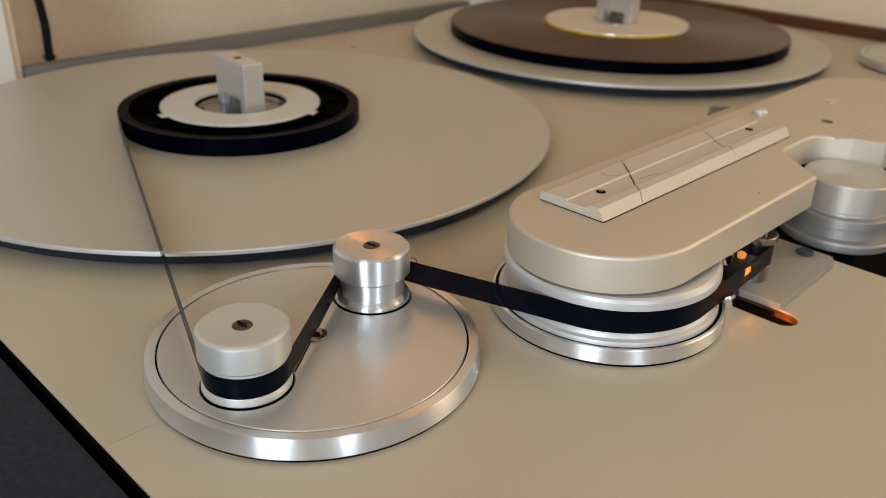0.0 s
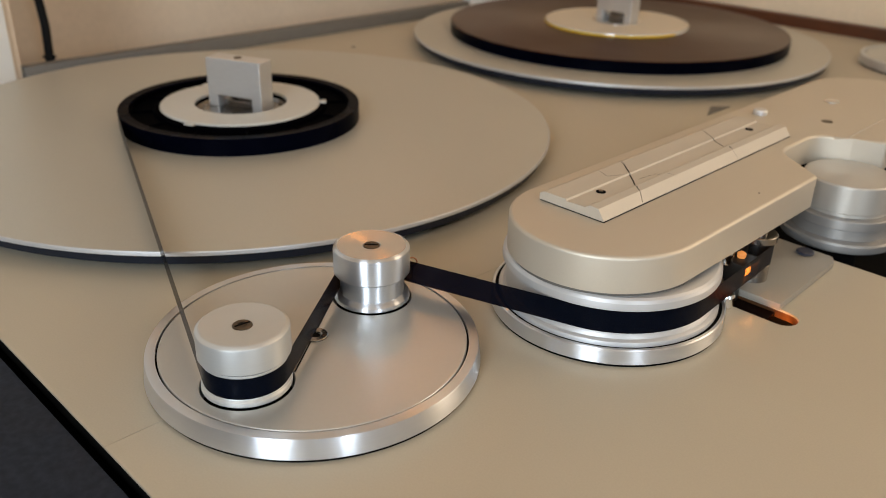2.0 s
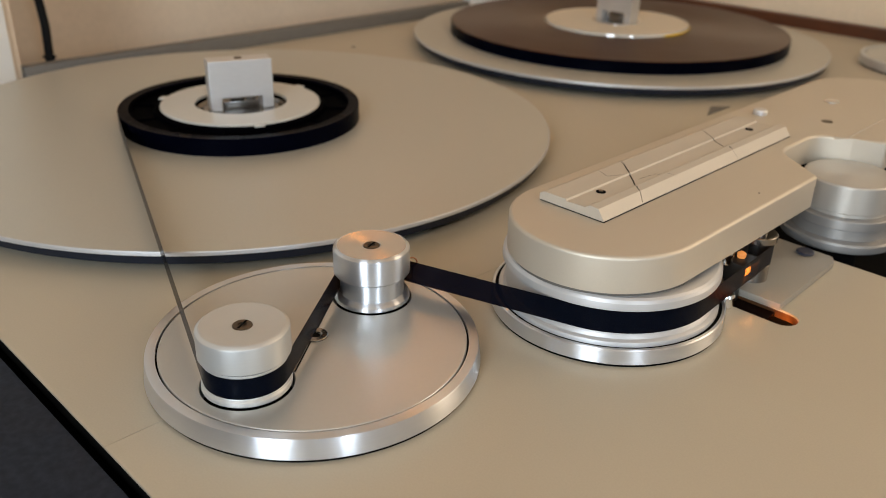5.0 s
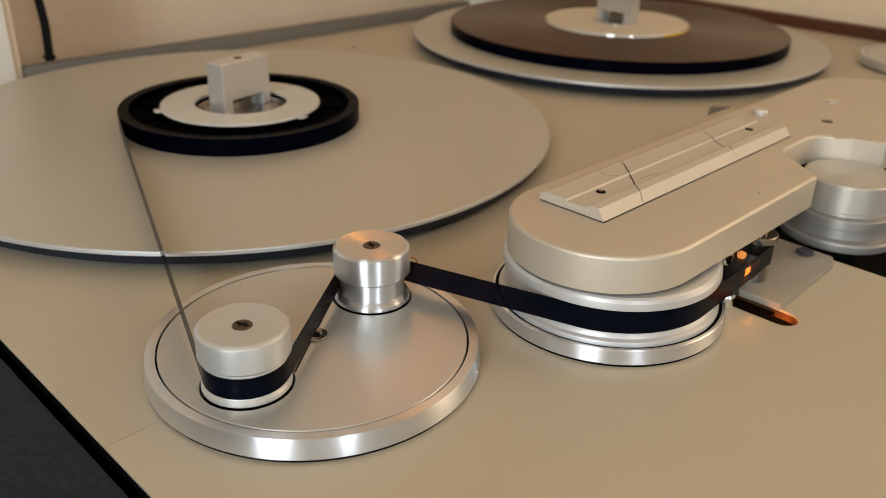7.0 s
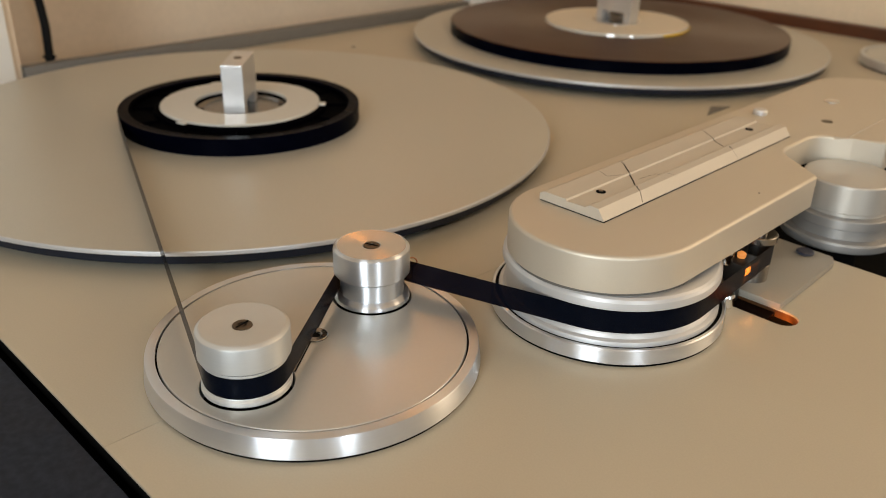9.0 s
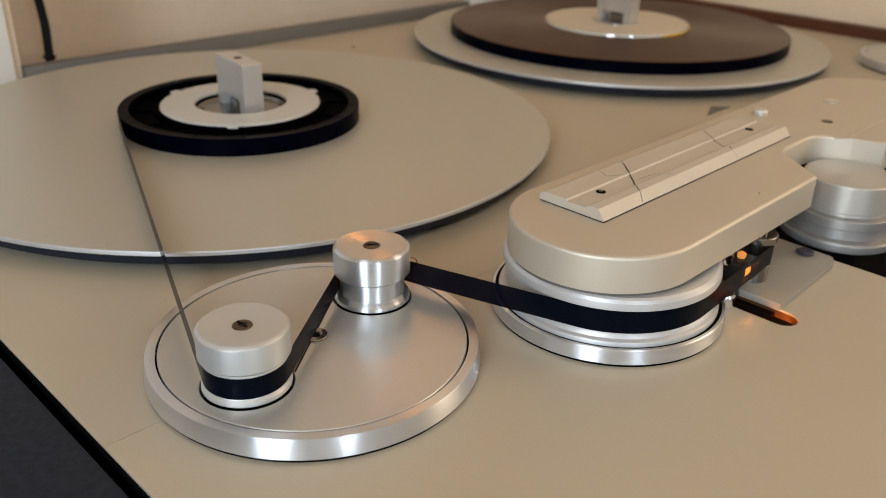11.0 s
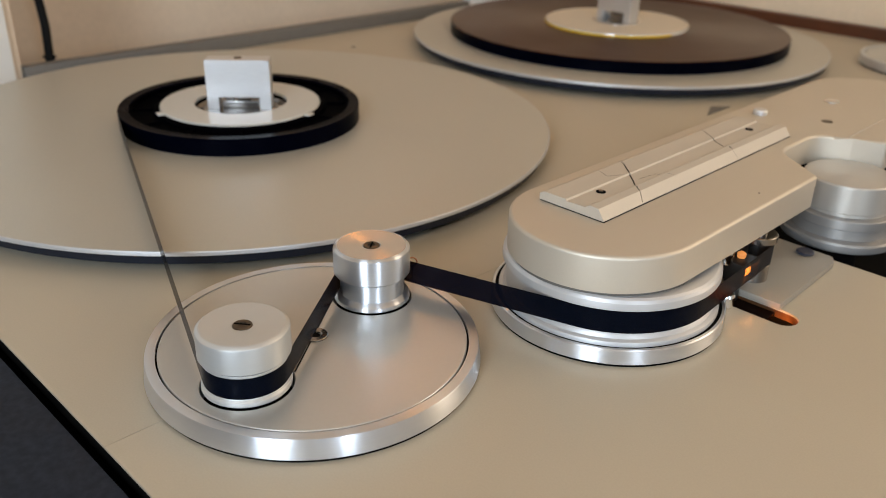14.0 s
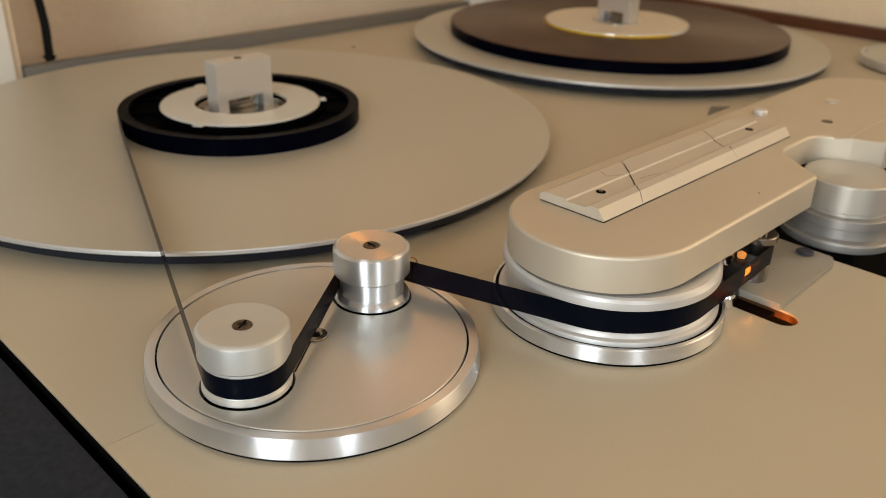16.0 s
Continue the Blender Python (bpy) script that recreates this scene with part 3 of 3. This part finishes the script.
part("base_ring", lathe([(0, -0.0010), (0.0440, -0.0010), (0.0456, 0.0), (0.0460, 0.0010), (0.0460, 0.0058), (0.0450, 0.0073), (0.0405, 0.0080), (0, 0.0080)], 96), M_GREY_SHADED, capstan)
part("flange", lathe([(0, 0.0082), (0.0388, 0.0082), (0.0388, 0.0166), (0.0402, 0.0170), (0.0406, 0.0178), (0.0406, 0.0246), (0.0400, 0.0254), (0.0345, 0.0258), (0, 0.0258)], 96), M_GREY_SHADED, capstan, "stepped grey flange with its shade put into the colour")
cap_wheel = part("wheel", lathe([(0, 0.0260), (0.0345, 0.0260), (0.0345, 0.0288), (0.0352, 0.0292), (0.0356, 0.0298), (0.0356, 0.0510), (0.0351, 0.0519), (0.0342, 0.0525), (0, 0.0525)], 96), M_GREY, capstan)

# ---- gate plate, guide roller and lamp under the arm ----
gate = thing("gate_plate", "thick grey metal gate plate beside the slot", "plate")
part("plate", slab([rounded([(-0.3000, 0.5325, 0.001), (-0.1925, 0.5325, 0.001), (-0.1945, 0.6280, 0.003), (-0.1990, 0.6370, 0.003), (-0.3000, 0.6400, 0.001)], 3)], 0.0006, 0.0054, 0.0005, 2), M_GATE, gate)
part("knob", lathe([(0, 0.0055), (0.0060, 0.0055), (0.0068, 0.0062), (0.0068, 0.0072), (0.0060, 0.0078), (0, 0.0074)], 32), M_KNOB, gate, "small round knob", pose(-0.2170, 0.6265, 0))

GX, GY, GR = -0.2275, 0.5570, 0.0115
guide = thing("guide_roller", "small polished steel guide roller under the arm", "roller", pose(GX, GY, 0.0))
guide_wheel = part("wheel", lathe([(0, 0.0056), (GR, 0.0056), (GR, 0.0180), (GR - 0.0006, 0.0190), (GR - 0.0006, 0.0352), (GR + 0.0006, 0.0358), (0.0130, 0.0362), (0.0134, 0.0367), (0.0134, 0.0410), (0.0128, 0.0416), (0.0060, 0.0418), (0.0060, 0.0464), (0, 0.0464)], 48), M_STEEL, guide)

lamp = thing("gate_lamp", "glowing orange lamp behind the film in an added spill-blocking box", "lamp", pose(-0.2210, 0.5270, 0.0))
part("bulb", moved(lathe([(0, -0.0058), (0.0024, -0.0050), (0.0046, -0.0018), (0.0046, 0.0018), (0.0026, 0.0048), (0, 0.0056)], 20), pose(0, 0, 0.0246, 0, 12)), M_GLOW, lamp, "glowing orange bulb")
# dark box added round the bulb so its light leaves only through the film
hood = part("housing", box(-0.0130, -0.0110, -0.0120, 0.0110, 0.0178, 0.0318, 0.0004), M_HOUSE, lamp, "dark box added to keep the bulb's light from spilling")
part("cheek", box(-0.0108, 0.0062, -0.0120, -0.0108, 0.0178, 0.0318, 0.0003), M_HOUSE, hood)
part("cheek", box(-0.0108, 0.0062, 0.0098, 0.0110, 0.0178, 0.0318, 0.0003), M_HOUSE, hood)
part("roof", box(-0.0108, 0.0062, -0.0106, 0.0096, 0.0305, 0.0317, 0.0003), M_HOUSE, hood)
part("sill", box(-0.0108, 0.0062, -0.0106, 0.0096, 0.0178, 0.0186, 0.0003), M_HOUSE, hood)
part("bulb_tip", lathe([(0, 0.0319), (0.0028, 0.0320), (0.0032, 0.0344), (0.0030, 0.0353), (0.0018, 0.0362), (0, 0.0365)], 20), M_TIP, lamp, "pale orange bulb tip", pose(-0.0035, 0.0005, 0.0))
part("tube_socket", lathe([(0, 0.0319), (0.0052, 0.0319), (0.0055, 0.0328), (0.0055, 0.0440), (0.0046, 0.0464), (0, 0.0464)], 24), M_CHROME, lamp, "polished steel socket", pose(-0.0080, -0.0150, 0.0))
part("stem", box(-0.0105, -0.0020, -0.0050, 0.0050, -0.0023, 0.0177, 0.0003), M_HOUSE, lamp)
part("lens_post", lathe([(0, 0.0003), (0.0050, 0.0003), (0.0055, 0.0010), (0.0055, 0.0085), (0.0046, 0.0105), (0.0025, 0.0115), (0, 0.0118)], 24), M_CHROME, lamp, "polished steel post", pose(-0.0010, -0.0160, 0.0))
# unseen glowing strip added below the near lip to light the slot's end
part("slot_fill", box(0.0290, 0.0400, -0.0140, -0.0115, -0.0180, -0.0120, 0.0003), M_GLOW2, lamp, "hidden glowing strip added to light the slot orange")

# ---- film strip along its path ----
def tangent(c0, r0, s0, c1, r1, s1):
    """Points where a strip leaves the circle c0 and meets c1; s: +1 it runs counter-clockwise round it, -1 clockwise."""
    d = c1 - c0
    base, k = math.atan2(d.y, d.x), (s1 * r1 - s0 * r0) / d.length
    a = base - math.asin(k)
    n = Vector((math.sin(a), -math.cos(a)))
    # the strip's heading is (cos a, sin a); the centre lies to its left for s=+1
    return c0 + n * r0 * s0, c1 + n * r1 * s1


def around(c, r, s, p, q, n=24):
    a0, a1 = math.atan2(p.y - c.y, p.x - c.x), math.atan2(q.y - c.y, q.x - c.x)
    da = ((a1 - a0) * s) % (2 * math.pi) * s
    return [c + Vector((math.cos(a0 + da * k / n), math.sin(a0 + da * k / n))) * r for k in range(n + 1)]


ring = [(Vector(PL), 0.1240, 1), (R1, 0.0238, 1), (R2, 0.0215, -1), (DRUM, 0.0712, 1), (Vector((GX, GY)), GR + 0.0003, 1)]
tang = [tangent(*ring[i], *ring[i + 1]) for i in range(len(ring) - 1)]
FB, FT = 0.0193, 0.0353
path = []
p, q = tang[0]
for k in range(31):
    s = k / 30
    e = s * s * (3 - 2 * s) * 0.3 + 0.7 * s
    w = p.lerp(q, s)
    path.append((w.x, w.y, (ZP + 0.0004) * (1 - e) + FB * e, (ZP + 0.0164) * (1 - e) + FT * e))
for i in range(1, len(ring)):
    c, r, s = ring[i]
    leave = tang[i][0] if i < len(tang) else c + Vector((math.cos(radians(110)), math.sin(radians(110)))) * r
    path += [(w.x, w.y, FB, FT) for w in around(c, r, s, tang[i - 1][1], leave)]
    if i < len(tang):
        a, b = tang[i]
        path += [(*a.lerp(b, k / 12), FB, FT) for k in range(1, 12)]
film = part("film_strip", ribbon(path), M_FILM)
tagged(film, "glossy black film strip threaded round the rollers", "film strip")

# ---- warm wall lamp high in the corner, seen as orange glints in the turned metal ----
wall_lamp = thing("wall_lamp", "small wall lamp with a glowing orange bulb", "wall lamp", pose(X0, 1.146, 0.907))
part("wall_plate", moved(lathe([(0, 0.0), (0.045, 0.0), (0.045, 0.008), (0.02, 0.014), (0, 0.014)], 32), pose(0.0005, 0, 0, 0, 90)), M_TRIM, wall_lamp)
part("bracket", box(0.0150, 0.0900, -0.006, 0.006, -0.070, -0.058, 0.002), M_TRIM, wall_lamp)
part("stem", box(0.0150, 0.0260, -0.006, 0.006, -0.0575, 0.006, 0.002), M_TRIM, wall_lamp)
part("bulb", lathe([(0, -0.0575), (0.012, -0.056), (0.028, -0.036), (0.034, -0.010), (0.029, 0.014), (0.016, 0.028), (0, 0.032)], 32), M_BULB, wall_lamp, "glowing orange bulb", pose(0.0800, 0, 0))

part("wire_loop", moved(lathe([(0.0032 + 0.0005 * math.cos(k * math.pi / 4), 0.0005 * math.sin(k * math.pi / 4)) for k in range(9)], 24), pose(-0.0125, 0.0925, HB + 0.0150, 90, 0, 45)), M_COPPER, plate_a, "thin bronze wire loop")
part("wire_stem", moved(lathe([(0, 0), (0.0004, 0), (0.0004, 0.0125), (0, 0.0125)], 8), pose(-0.0125, 0.0925, HB)), M_COPPER, plate_a)

# ---- things at the wall ----
panel = thing("white_panel", "white painted panel standing at the wall", "panel")
part("board", box(-1.140, -1.1215, 0.02, 0.366, -0.02, 1.30, 0.003), M_PAINT, panel)
part("side_strip", box(-1.150, -1.128, 0.3665, 0.376, -0.02, 1.30, 0.002), M_WALL, panel)
cable = thing("cable", "black cable hanging down to the table edge", "cable")
bm = bmesh.new()
rings = []
for k in range(25):
    z = 0.012 + k * 0.05
    x, y = -1.150 + 0.002 * math.sin(k * 0.9), 0.420 - 0.006 * min(1, k / 5) + 0.0025 * math.sin(k * 1.7)
    rings.append([bm.verts.new((x + 0.0055 * math.cos(a * math.pi / 5), y + 0.0055 * math.sin(a * math.pi / 5), z)) for a in range(10)])
for a, b in zip(rings, rings[1:]):
    for k in range(10):
        bm.faces.new((a[k], a[(k + 1) % 10], b[(k + 1) % 10], b[k]))
part("cord", bm, M_CABLE, cable)
part("grommet", box(-1.156, -1.143, 0.413, 0.427, 0.0192, 0.0240, 0.002), M_CABLE, cable)
socket = thing("wall_box", "small white plastic box at the wall", "wall box")
part("box_body", box(-1.162, -1.1395, 1.216, 1.395, -0.0200, 0.060, 0.004), M_PAINT, socket)

for nm, m, w in (("window_1", Matrix.Translation((0.80, -2.04, 1.025)), 0.8), ("window_2", Matrix.Translation((2.24, -0.65, 1.025)) @ pose(0, 0, 0, 0, 0, 90), 0.3),
                 ("window_3", Matrix.Translation((0.75, 1.64, 1.025)), 0.8)):
    win = thing(nm, "white painted window with bright daylight behind", "window", m, kind="structure")
    for x in (-w / 2 + 0.025, w / 2 - 0.025):
        part("window_frame", box(x - 0.025, x + 0.025, -0.02, 0.02, -0.725, 0.725, 0.003), M_FRAME, win)
    for z in (-0.70, 0.70):
        part("window_frame", box(-w / 2 + 0.0505, w / 2 - 0.0505, -0.02, 0.02, z - 0.024, z + 0.024, 0.003), M_FRAME, win)


# ---- motion ----
def turning(ob, x, y, z, start, rate, gain, step):
    """Turns ob about its axis: start degrees, rate degrees a second, gain the change of rate a second; the drive hunts a little once a second."""
    rows = []
    n = int(round(16.0 / step))
    for k in range(n + 1):
        t = k * step
        u = t - 0.01 + 0.01 * math.cos(2 * math.pi * t)
        rows.append((t, pose(x, y, z, 0, 0, start + rate * u + gain * u * u / 2)))
    walk(ob, rows)


SPEED = radians(374.0) * 0.1229


def motions():
    turning(roll_a, *PL, 0.0, -96.1, 374.0, 0.40, 0.1)
    turning(platter_left, *PL, 0.0, -96.1, 374.0, 0.40, 0.1)
    turning(roll_b, *PB, 0.0, -92.0, 180.0, -0.04, 0.2)
    turning(platter_right, *PB, 0.0, -92.0, 180.0, -0.04, 0.2)
    for ob, r, s in ((roller_a, 0.0238, 1), (roller_b, 0.0215, -1), (wheel_a, 0.0712, 1), (guide_wheel, GR, 1), (roller_e, 0.0238, 1), (roller_f, 0.0230, -1), (cap_wheel, 0.0345, -1)):
        rate = math.degrees(SPEED / r)
        step = 1 / 30 if rate > 850 else 0.05
        turning(ob, *ob.location, 0.0, s * min(rate, 2600.0), 0.0, step)


motions()
